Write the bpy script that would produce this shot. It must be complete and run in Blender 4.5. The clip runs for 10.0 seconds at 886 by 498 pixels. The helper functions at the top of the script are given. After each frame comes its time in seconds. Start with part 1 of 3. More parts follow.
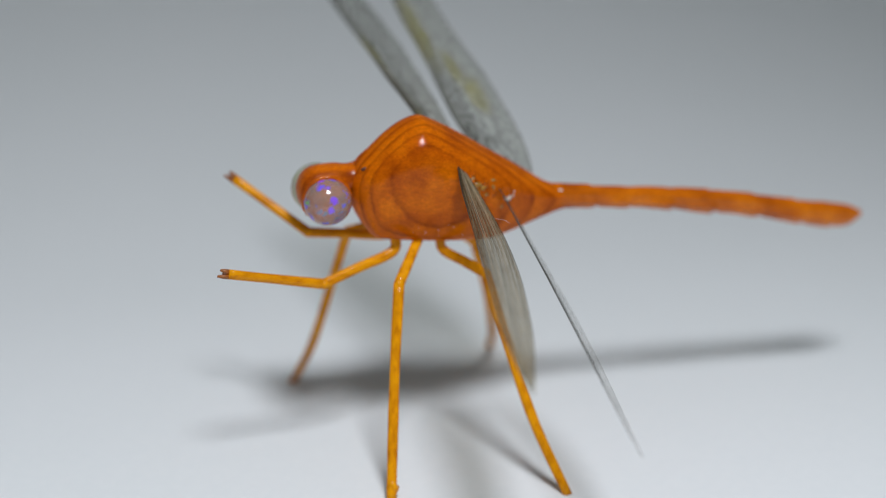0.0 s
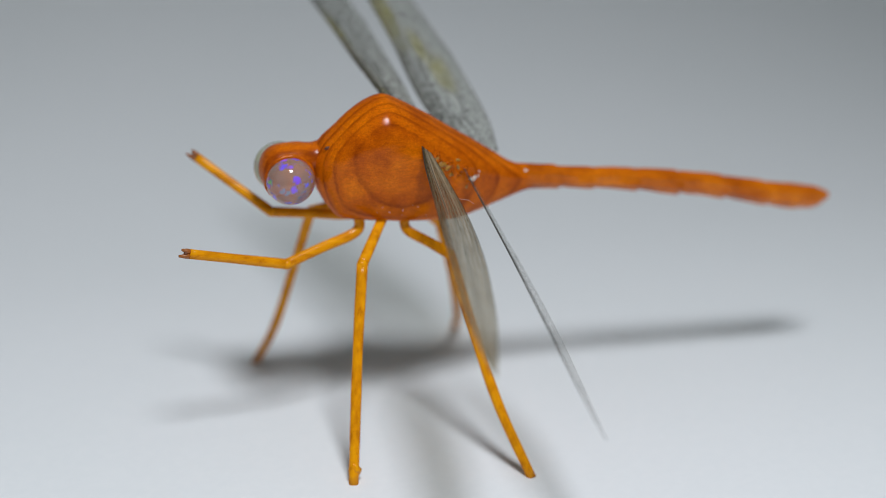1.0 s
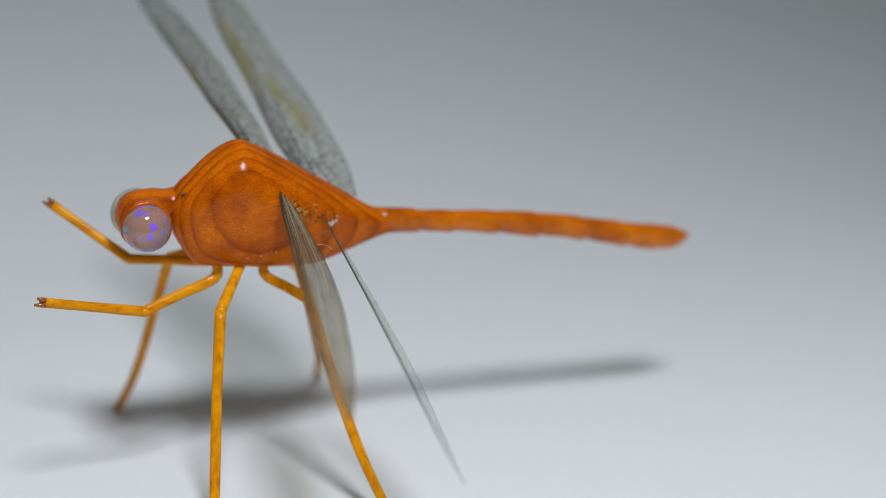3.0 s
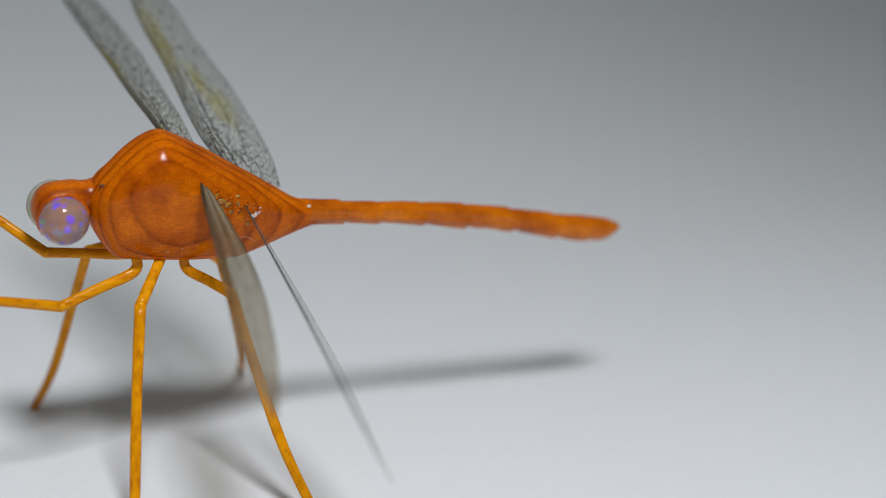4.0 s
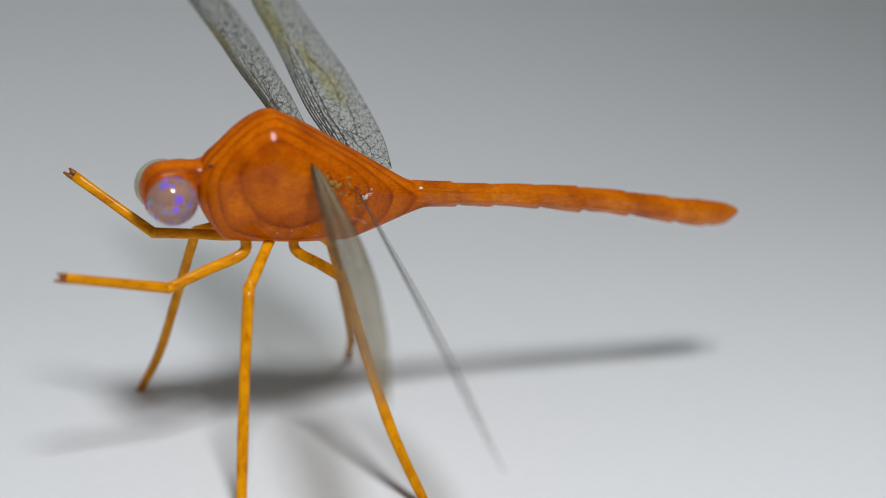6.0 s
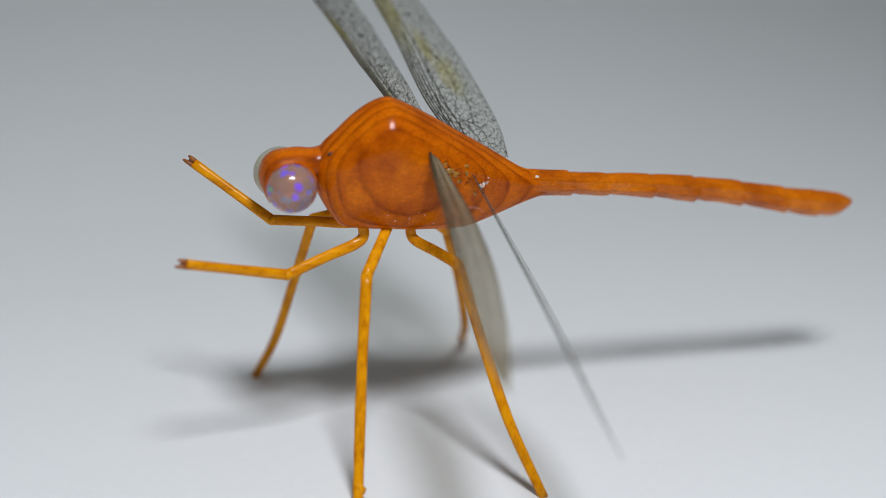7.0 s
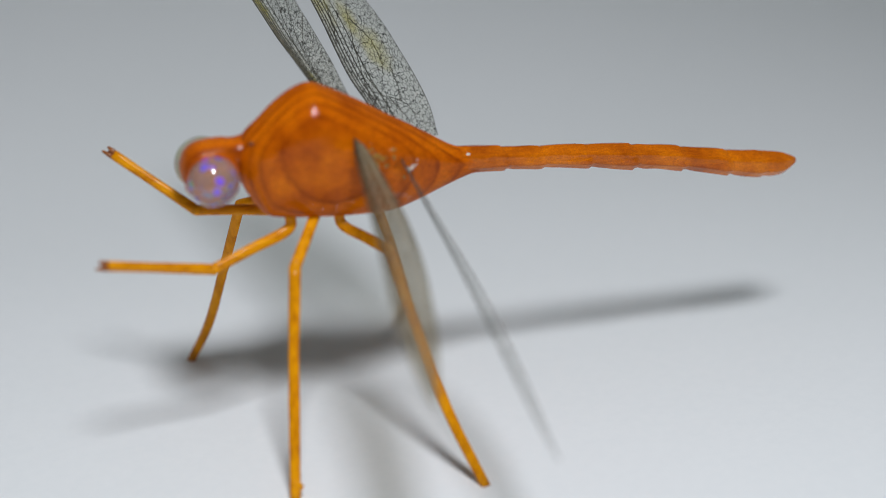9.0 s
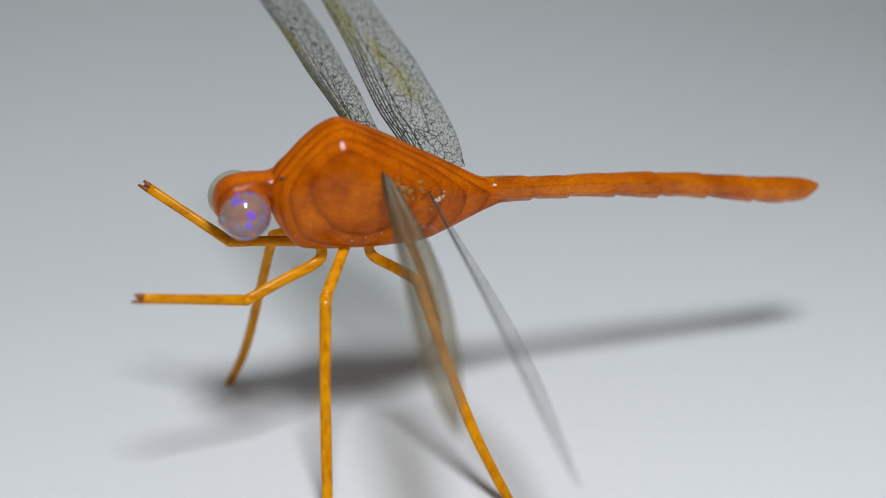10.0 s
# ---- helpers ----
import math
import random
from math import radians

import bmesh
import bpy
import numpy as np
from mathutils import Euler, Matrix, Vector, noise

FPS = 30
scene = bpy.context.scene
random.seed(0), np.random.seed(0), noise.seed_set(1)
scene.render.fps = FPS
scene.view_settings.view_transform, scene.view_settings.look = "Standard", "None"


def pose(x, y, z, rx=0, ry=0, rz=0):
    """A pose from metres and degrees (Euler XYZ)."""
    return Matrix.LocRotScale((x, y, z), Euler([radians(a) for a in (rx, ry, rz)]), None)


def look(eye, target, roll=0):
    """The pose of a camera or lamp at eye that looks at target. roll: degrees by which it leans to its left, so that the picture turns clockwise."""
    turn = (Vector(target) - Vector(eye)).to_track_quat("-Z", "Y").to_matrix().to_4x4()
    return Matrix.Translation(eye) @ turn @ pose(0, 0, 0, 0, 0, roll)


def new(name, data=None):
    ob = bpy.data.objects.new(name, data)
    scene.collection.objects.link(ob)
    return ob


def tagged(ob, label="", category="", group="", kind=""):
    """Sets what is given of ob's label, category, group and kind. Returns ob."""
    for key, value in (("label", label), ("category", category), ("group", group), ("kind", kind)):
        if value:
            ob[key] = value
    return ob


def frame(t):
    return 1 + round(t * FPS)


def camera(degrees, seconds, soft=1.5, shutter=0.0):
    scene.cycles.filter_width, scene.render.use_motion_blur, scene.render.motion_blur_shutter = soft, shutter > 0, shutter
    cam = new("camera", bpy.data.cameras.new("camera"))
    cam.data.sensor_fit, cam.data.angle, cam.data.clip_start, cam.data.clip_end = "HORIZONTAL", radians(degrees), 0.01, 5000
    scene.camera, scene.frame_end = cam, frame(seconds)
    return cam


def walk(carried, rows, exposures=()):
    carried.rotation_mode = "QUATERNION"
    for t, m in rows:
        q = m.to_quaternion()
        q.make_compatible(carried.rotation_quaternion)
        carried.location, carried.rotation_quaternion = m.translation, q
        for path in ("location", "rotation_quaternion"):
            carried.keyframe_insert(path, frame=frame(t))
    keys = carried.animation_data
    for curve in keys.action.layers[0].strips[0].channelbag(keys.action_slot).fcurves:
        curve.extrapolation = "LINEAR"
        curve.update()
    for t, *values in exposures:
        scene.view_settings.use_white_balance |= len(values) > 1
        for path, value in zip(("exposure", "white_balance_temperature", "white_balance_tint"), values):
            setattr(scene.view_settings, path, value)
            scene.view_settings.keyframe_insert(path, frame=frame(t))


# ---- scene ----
# ---- camera and its path: a hand-held macro shot, about 25 cm from a small carved insect ----
cam = camera(19.95, 10.0, soft=0.85)
cam.data.dof.use_dof = True
cam.data.dof.focus_distance = 0.2595
cam.data.dof.aperture_fstop = 10.5
# seconds, place in metres, tilt, turn and lean in degrees
PATH = [
    (0.0, -0.08032, -0.24552, 0.12577, 67.801, -15.333, 0.009),
    (0.2, -0.08002, -0.24529, 0.12555, 67.761, -15.409, 0.178),
    (0.5, -0.07958, -0.24493, 0.12522, 67.445, -15.305, 0.215),
    (0.8, -0.07900, -0.24412, 0.12516, 67.482, -15.783, 0.419),
    (1.0, -0.07862, -0.24358, 0.12512, 67.298, -15.962, 0.493),
    (1.2, -0.07859, -0.24323, 0.12451, 67.393, -15.787, 0.615),
    (1.5, -0.07855, -0.24272, 0.12360, 67.491, -16.106, 0.592),
    (1.7, -0.07820, -0.24250, 0.12391, 67.363, -16.270, 0.713),
    (2.0, -0.07767, -0.24217, 0.12436, 67.489, -16.444, 0.678),
    (2.2, -0.07757, -0.24217, 0.12458, 67.958, -16.586, 0.623),
    (2.5, -0.07741, -0.24218, 0.12490, 68.027, -16.901, 0.689),
    (2.7, -0.07662, -0.24280, 0.12522, 67.956, -17.372, 0.744),
    (2.9, -0.07583, -0.24342, 0.12554, 67.960, -18.294, 0.825),
    (3.0, -0.07543, -0.24373, 0.12570, 68.168, -18.701, 0.862),
    (3.2, -0.07544, -0.24334, 0.12505, 68.202, -19.113, 0.788),
    (4.3, -0.07183, -0.23642, 0.12241, 68.069, -20.782, 1.523),
    (4.5, -0.07049, -0.23574, 0.12241, 67.917, -20.763, 1.520),
    (4.8, -0.07007, -0.23407, 0.12153, 67.932, -21.474, 1.652),
    (5.0, -0.06980, -0.23296, 0.12094, 68.068, -21.267, 1.691),
    (5.2, -0.07025, -0.23294, 0.12115, 68.306, -21.345, 1.640),
    (5.5, -0.07091, -0.23291, 0.12146, 68.379, -21.120, 1.662),
    (5.7, -0.07170, -0.23282, 0.12142, 68.190, -20.531, 1.380),
    (5.8, -0.07210, -0.23277, 0.12140, 68.056, -19.522, 1.360),
    (6.0, -0.07288, -0.23269, 0.12137, 67.553, -18.026, 0.956),
    (6.2, -0.07406, -0.23227, 0.12101, 67.388, -17.725, 0.920),
    (7.3, -0.07678, -0.23324, 0.12164, 67.270, -15.668, 0.388),
    (7.5, -0.07667, -0.23243, 0.12154, 66.747, -15.850, 0.506),
    (7.7, -0.07641, -0.23226, 0.12192, 66.675, -16.053, 0.578),
    (7.9, -0.07615, -0.23209, 0.12230, 66.686, -16.412, 0.695),
    (8.0, -0.07807, -0.23256, 0.12352, 66.635, -15.605, -0.501),
    (8.1, -0.07602, -0.23134, 0.12497, 65.823, -14.865, -0.743),
    (8.2, -0.07511, -0.22932, 0.12485, 65.396, -15.769, -0.456),
    (8.3, -0.07420, -0.22730, 0.12473, 65.495, -15.836, -0.745),
    (8.4, -0.07359, -0.22677, 0.12509, 65.723, -16.195, -0.718),
    (8.5, -0.07299, -0.22625, 0.12545, 64.996, -15.304, -1.151),
    (8.7, -0.07052, -0.22469, 0.12812, 64.671, -15.434, -1.366),
    (9.0, -0.06682, -0.22236, 0.13213, 63.579, -16.101, -1.689),
    (9.2, -0.06621, -0.22269, 0.13346, 63.905, -15.635, -2.342),
    (9.5, -0.06530, -0.22318, 0.13545, 63.868, -15.624, -2.322),
    (9.7, -0.06464, -0.22469, 0.13676, 63.722, -15.372, -2.528),
    (10.0, -0.06366, -0.22695, 0.13873, 63.307, -14.359, -2.889),
]
walk(cam, [(t, pose(x, y, z, rx, 0, rz) @ pose(0, 0, 0, 0, 0, lean)) for t, x, y, z, rx, rz, lean in PATH],
     exposures=[(0.0, 0.0, 6380, 9.4), (3.2, 0.0, 6380, 9.4), (4.3, -0.05, 6570, 10.8), (6.0, 0.0, 6590, 10.8), (7.5, 0.0, 6430, 10.2), (10.0, 0.0, 6470, 10.0)])

# ---- light: one small lamp above and beside the camera, in a dim grey room ----
world = bpy.data.worlds.new("room_light")
scene.world = world
world.use_nodes = True
background = world.node_tree.nodes["Background"]
background.inputs["Color"].default_value = (0.79, 0.90, 0.90, 1)
background.inputs["Strength"].default_value = 0.118
lamp_data = bpy.data.lights.new("lamp", "SPOT")
lamp_data.energy = 16.25
lamp_data.color = (0.928, 0.970, 1.02)
lamp_data.shadow_soft_size = 0.072
lamp_data.spot_size = radians(50)
lamp_data.spot_blend = 1.0
lamp = new("lamp", lamp_data)
lamp.matrix_world = look((-0.019, -0.282, 0.586), (-0.037, -0.125, 0.0))

MM = 0.001


# ---- materials ----
class Nodes:
    """A short way to write a node material."""

    def __init__(self, name):
        self.mat = bpy.data.materials.new(name)
        self.mat.use_nodes = True
        self.tree = self.mat.node_tree
        self.bsdf = self.tree.nodes["Principled BSDF"]
        self.out = self.tree.nodes["Material Output"]

    def add(self, kind, **values):
        node = self.tree.nodes.new(kind)
        for key, value in values.items():
            if key in node.inputs:
                node.inputs[key].default_value = value
        return node

    def link(self, a, b):
        self.tree.links.new(a, b)

    def coords(self, scale=(1000, 1000, 1000)):
        tex = self.add("ShaderNodeTexCoord")
        mapping = self.add("ShaderNodeMapping")
        mapping.inputs["Scale"].default_value = scale
        self.link(tex.outputs["Object"], mapping.inputs["Vector"])
        return mapping.outputs["Vector"]

    def noise(self, vector, scale, detail=3.0, rough=0.55):
        node = self.add("ShaderNodeTexNoise", Scale=scale, Detail=detail, Roughness=rough)
        self.link(vector, node.inputs["Vector"])
        return node.outputs["Fac"]

    def ramp(self, fac, stops):
        node = self.add("ShaderNodeValToRGB")
        while len(node.color_ramp.elements) < len(stops):
            node.color_ramp.elements.new(0.5)
        for e, (at, colour) in zip(node.color_ramp.elements, stops):
            e.position, e.color = at, (*colour, 1)
        self.link(fac, node.inputs["Fac"])
        return node.outputs["Color"]

    def math(self, op, a, b):
        node = self.add("ShaderNodeMath")
        node.operation = op
        for socket, v in zip(node.inputs, (a, b)):
            if isinstance(v, (int, float)):
                socket.default_value = v
            else:
                self.link(v, socket)
        return node.outputs["Value"]

    def mix(self, fac, a, b, blend="MIX"):
        node = self.add("ShaderNodeMix")
        node.data_type, node.blend_type = "RGBA", blend
        for socket, v in ((node.inputs[0], fac), (node.inputs[6], a), (node.inputs[7], b)):
            if isinstance(v, (int, float)):
                socket.default_value = v
            elif isinstance(v, tuple):
                socket.default_value = (*v, 1)
            else:
                self.link(v, socket)
        return node.outputs[2]

    def bump(self, height, strength, distance):
        node = self.add("ShaderNodeBump", Strength=strength, Distance=distance)
        self.link(height, node.inputs["Height"])
        self.link(node.outputs["Normal"], self.bsdf.inputs["Normal"])
        if "Coat Normal" in self.bsdf.inputs:
            self.link(node.outputs["Normal"], self.bsdf.inputs["Coat Normal"])

    def set(self, **values):
        for key, value in values.items():
            self.bsdf.inputs[key.replace("_", " ")].default_value = value
        return self


def wood_material(name, ring, stops, fibre, offset, coat=0.3, bend=1.7, gloss=0.04, tone=(1.04, 0.98, 0.1)):
    """Stained and varnished wood: growth rings across y, fibres along x."""
    n = Nodes(name)
    v = n.coords()
    shift = n.add("ShaderNodeMapping")
    shift.inputs["Location"].default_value = offset
    n.link(v, shift.inputs["Vector"])
    wave = n.add("ShaderNodeTexWave", Scale=0.31 / ring, Distortion=bend, Detail=3.0)
    wave.inputs["Detail Scale"].default_value = 0.5
    wave.inputs["Detail Roughness"].default_value = 0.6
    wave.wave_type, wave.bands_direction, wave.wave_profile = "BANDS", "Y", "SAW"
    n.link(shift.outputs["Vector"], wave.inputs["Vector"])
    stretched = n.coords((160, 1000, 1000))
    fine = n.noise(stretched, 5.0, 4.0, 0.7)
    blotch = n.noise(v, 0.26, 5.0, 0.6)
    faded = n.ramp(n.noise(v, 0.3, 2.0), [(0.35, (0.18,) * 3), (0.66, (0.74,) * 3)])
    rings = n.mix(faded, stops[0][1], n.ramp(wave.outputs["Fac"], stops))
    colour = n.mix(fibre, rings, n.ramp(fine, [(0.3, (0.55, 0.48, 0.4)), (0.7, (1.2, 1.22, 1.2))]), "MULTIPLY")
    colour = n.mix(0.75, colour, n.ramp(blotch, [(0.33, (0.62, 0.47, 0.35)), (0.50, (1.0, 0.95, 0.9)), (0.66, (1.28, 1.42, 1.4))]), "MULTIPLY")
    speck = n.noise(v, 7.0, 3.0, 0.75)
    colour = n.mix(0.55, colour, n.ramp(speck, [(0.36, (0.66, 0.58, 0.5)), (0.5, (1, 1, 1)), (0.64, (1.25, 1.5, 1.5))]), "MULTIPLY")
    colour = n.mix(1.0, colour, tone, "MULTIPLY")
    n.link(colour, n.bsdf.inputs["Base Color"])
    pores = n.noise(v, 7.0, 3.0)
    carve = n.math("MULTIPLY", n.noise(v, 0.9, 2.0), 1.4)
    n.bump(n.math("ADD", n.math("ADD", n.math("MULTIPLY", fine, 0.6), pores), carve), 0.32, 0.00012)
    rough = n.ramp(n.noise(v, 1.2, 3.0), [(0.3, (0.42,) * 3), (0.7, (0.6,) * 3)])
    n.link(rough, n.bsdf.inputs["Roughness"])
    skin = n.add("ShaderNodeBump", Strength=0.22, Distance=0.00005)
    n.link(n.math("ADD", fine, n.noise(v, 3.0, 4.0)), skin.inputs["Height"])
    n.link(skin.outputs["Normal"], n.bsdf.inputs["Coat Normal"])
    n.bsdf.inputs["Specular IOR Level"].default_value = 0.01
    n.bsdf.inputs["Coat IOR"].default_value = 1.4
    return n.set(Coat_Weight=coat, Coat_Roughness=gloss).mat


def bamboo_material(name, grain, marks):
    """Thin varnished bamboo: amber with darker streaks and scars."""
    n = Nodes(name)
    v = n.coords(grain)
    streak = n.noise(v, 1.6, 4.0, 0.65)
    scar = n.noise(n.coords(marks), 1.0, 4.0, 0.6)
    colour = n.ramp(streak, [(0.28, (0.46, 0.125, 0.0008)), (0.44, (0.72, 0.262, 0.0008)), (0.58, (0.78, 0.300, 0.0008)), (0.74, (0.86, 0.37, 0.002))])
    colour = n.mix(0.6, colour, n.ramp(scar, [(0.30, (0.55, 0.40, 0.3)), (0.50, (1, 1, 1)), (0.68, (1.1, 1.16, 1.2))]), "MULTIPLY")
    n.link(colour, n.bsdf.inputs["Base Color"])
    n.bump(n.math("ADD", streak, scar), 0.5, 0.00012)
    n.bsdf.inputs["Specular IOR Level"].default_value = 0.04
    return n.set(Roughness=0.45, Coat_Weight=0.3, Coat_Roughness=0.16).mat


def paper_material():
    n = Nodes("white_paper")
    v = n.coords()
    fleck = n.noise(v, 0.9, 4.0, 0.6)
    cloud = n.noise(v, 0.015, 2.0)
    colour = n.mix(0.5, n.ramp(fleck, [(0.3, (0.76, 0.765, 0.77)), (0.7, (0.80, 0.80, 0.80))]),
                   n.ramp(cloud, [(0.35, (0.765, 0.775, 0.775)), (0.65, (0.80, 0.80, 0.805))]))
    n.link(colour, n.bsdf.inputs["Base Color"])
    n.bump(fleck, 0.08, 0.0001)
    return n.set(Roughness=0.75).mat


def film_material(name, opaque, net, ink, line, tone, root, through_tint, squeeze=(0.75, 1.3, 0.0), spots=(), stain=0.0, wobble=0.35, milky=0.3, reach=30.0):
    """Clear film with a printed net of dark veins, stained at its root and front edge, with yellow spots."""
    n = Nodes(name)
    v = n.coords()
    at = n.add("ShaderNodeSeparateXYZ")
    n.link(v, at.inputs["Vector"])
    span, chord = at.outputs["X"], at.outputs["Y"]
    warp = n.add("ShaderNodeTexNoise", Scale=0.7, Detail=2.0)
    n.link(v, warp.inputs["Vector"])
    moved = n.mix(wobble, v, warp.outputs["Color"], "ADD")
    squash = n.add("ShaderNodeMapping")
    squash.inputs["Scale"].default_value = squeeze
    n.link(moved, squash.inputs["Vector"])
    cells = n.add("ShaderNodeTexVoronoi", Scale=net)
    cells.feature = "DISTANCE_TO_EDGE"
    n.link(squash.outputs["Vector"], cells.inputs["Vector"])
    worn = n.ramp(n.noise(v, 0.8, 3.0, 0.6), [(0.28, (0.5,) * 3), (0.46, (1, 1, 1))])
    veins = n.math("MULTIPLY", n.math("LESS_THAN", cells.outputs["Distance"], line), worn)

    def spot(cx, cy, rx, ry, edge):
        u = n.math("POWER", n.math("DIVIDE", n.math("SUBTRACT", span, cx), rx), 2.0)
        w = n.math("POWER", n.math("DIVIDE", n.math("SUBTRACT", chord, cy), ry), 2.0)
        far = n.math("ADD", n.math("ADD", u, w), n.math("MULTIPLY", n.noise(v, 0.7, 2.0), 0.7))
        return n.ramp(far, [(0.30, (edge,) * 3), (1.0, (0, 0, 0))])

    yellow = 0.0
    for row in spots:
        yellow = n.math("MAXIMUM", yellow, spot(*row, 1.0))
    root_share = n.ramp(n.math("DIVIDE", span, reach), [(0.12, (1, 1, 1)), (0.62, (0, 0, 0))])
    front_share = spot(14.0, -0.2, 24.0, 1.5, 1.0)
    body = n.mix(n.math("MAXIMUM", root_share, front_share), tone, root)
    body = n.mix(yellow, body, (0.52, 0.45, 0.05))
    colour = n.mix(veins, body, (0.035, 0.033, 0.028))
    n.link(colour, n.bsdf.inputs["Base Color"])
    n.set(Roughness=0.28)
    glow_through = n.add("ShaderNodeBsdfTranslucent")
    n.link(colour, glow_through.inputs["Color"])
    skin = n.add("ShaderNodeMixShader", Fac=milky)
    n.link(n.bsdf.outputs["BSDF"], skin.inputs[1])
    n.link(glow_through.outputs["BSDF"], skin.inputs[2])
    clear = n.add("ShaderNodeBsdfTransparent")
    clear.inputs["Color"].default_value = (*through_tint, 1)
    grime = n.math("MULTIPLY", n.math("SUBTRACT", n.noise(v, 0.5, 4.0, 0.7), 0.5), 0.14)
    cover = n.math("ADD", n.math("ADD", n.math("MULTIPLY", yellow, 0.26), n.math("MULTIPLY", front_share, stain)), n.math("ADD", grime, opaque))
    cover = n.math("MAXIMUM", cover, n.math("MULTIPLY", veins, ink))
    mixed = n.add("ShaderNodeMixShader")
    n.link(cover, mixed.inputs[0])
    n.link(clear.outputs["BSDF"], mixed.inputs[1])
    n.link(skin.outputs["Shader"], mixed.inputs[2])
    n.link(mixed.outputs["Shader"], n.out.inputs["Surface"])
    return n.mat


def opal_material(name, flakes, milk_stops, clear=0.84, play=0.38):
    """Milky opal with a violet, blue and green play of colour."""
    n = Nodes(name)
    v = n.coords()
    warp = n.add("ShaderNodeTexNoise", Scale=1.9, Detail=3.0)
    n.link(v, warp.inputs["Vector"])
    moved = n.mix(1.0, v, warp.outputs["Color"], "ADD")
    cells = n.add("ShaderNodeTexVoronoi", Scale=0.98)
    n.link(moved, cells.inputs["Vector"])
    pick = n.add("ShaderNodeSeparateColor")
    n.link(cells.outputs["Color"], pick.inputs["Color"])
    inside = n.ramp(cells.outputs["Distance"], [(0.26, (1, 1, 1)), (0.56, (0, 0, 0))])
    violet = n.math("MULTIPLY", n.math("GREATER_THAN", pick.outputs["Red"], play), inside)
    green = n.math("MULTIPLY", n.math("GREATER_THAN", pick.outputs["Green"], 0.86), inside)
    milk = n.ramp(n.noise(v, 0.5, 2.0), milk_stops)
    n.link(milk, n.bsdf.inputs["Base Color"])
    n.set(Roughness=0.06, IOR=1.40, Transmission_Weight=clear, Coat_Weight=0.7, Coat_Roughness=0.02)
    flash = n.add("ShaderNodeBsdfPrincipled", Roughness=0.1)
    flash.inputs["Coat Weight"].default_value = 0.7
    hue = n.mix(pick.outputs["Blue"], (0.36, 0.09, 0.95), (0.10, 0.12, 0.95))
    n.link(n.mix(green, hue, (0.20, 0.55, 0.06)), flash.inputs["Base Color"])
    mixed = n.add("ShaderNodeMixShader")
    n.link(n.math("MULTIPLY", n.math("MAXIMUM", violet, green), flakes), mixed.inputs[0])
    n.link(n.bsdf.outputs["BSDF"], mixed.inputs[1])
    n.link(flash.outputs["BSDF"], mixed.inputs[2])
    n.link(mixed.outputs["Shader"], n.out.inputs["Surface"])
    return n.mat


def plain(name, colour, rough, **more):
    n = Nodes(name)
    v = n.coords()
    c = tuple(colour)
    n.link(n.ramp(n.noise(v, 2.2, 3.0), [(0.3, tuple(0.72 * k for k in c)), (0.7, tuple(1.15 * k for k in c))]), n.bsdf.inputs["Base Color"])
    return n.set(Roughness=rough, **more).mat


WOOD_STOPS = [(0.0, (0.54, 0.112, 0.0006)), (0.12, (0.69, 0.164, 0.0006)), (0.50, (0.64, 0.147, 0.0006)), (0.76, (0.48, 0.092, 0.0006)), (0.91, (0.19, 0.028, 0.0006)), (1.0, (0.34, 0.060, 0.0006))]
wood = wood_material("orange_stained_wood", 1.0, WOOD_STOPS, 0.55, (0, 0.45, 0), 0.46, gloss=0.10)
TAIL_STOPS = [(0.0, (0.64, 0.150, 0.0006)), (0.55, (0.60, 0.128, 0.0006)), (0.9, (0.38, 0.055, 0.0008)), (1.0, (0.52, 0.1, 0.0008))]
head_wood = wood_material("orange_stained_head_wood", 3.4, WOOD_STOPS, 0.5, (0, 1.2, 0), 0.7, gloss=0.22)
tail_wood = wood_material("orange_stained_tail_wood", 1.6, TAIL_STOPS, 0.5, (5, 1.2, 0), 0.9, gloss=0.06, tone=(0.99, 1.0, 0.2))
leg_wood = bamboo_material("amber_bamboo", (900, 900, 260), (700, 700, 150))
arm_wood = bamboo_material("amber_bamboo_lengthwise", (230, 900, 900), (140, 700, 700))
scorched = plain("scorched_brown_tip", (0.34, 0.10, 0.012), 0.45, Coat_Weight=0.3)
# dark brown for the neck crevice and the gap between the claws
dark_gap = plain("dark_brown_gap", (0.13, 0.035, 0.008), 0.6)
paper = paper_material()
film_brown = film_material("smoky_brown_film", 0.21, 3.0, 0.36, 0.055, (0.46, 0.37, 0.26), (0.21, 0.13, 0.05), (0.965, 0.965, 0.925), (0.04, 3.3, 0.0), stain=0.12, wobble=0.05, milky=0.5, reach=46.0)
rib_tint = plain("smoky_brown_rib", (0.35, 0.275, 0.18), 0.5)
film_dim = film_material("milky_printed_film", 0.12, 2.2, 0.30, 0.06, (0.80, 0.79, 0.82), (0.42, 0.40, 0.38), (0.97, 0.97, 0.96))
film_front = film_material("clear_film_with_fine_net", 0.11, 2.3, 0.74, 0.052, (0.44, 0.44, 0.40), (0.36, 0.30, 0.17), (0.96, 0.962, 0.935), stain=0.46,
                           spots=[(20.0, 0.6, 6.0, 0.7), (4.0, 0.3, 5.0, 0.6)])
film_rear = film_material("clear_film_with_yellow_spots", 0.10, 1.95, 0.74, 0.034, (0.44, 0.44, 0.40), (0.36, 0.35, 0.29), (0.96, 0.962, 0.935), stain=0.26,
                          spots=[(23.0, 1.2, 11.0, 1.9), (12.8, 4.7, 5.2, 2.2), (17.0, 3.4, 5.0, 1.6)])
vein_ink = plain("dark_vein_ink", (0.045, 0.038, 0.026), 0.5)
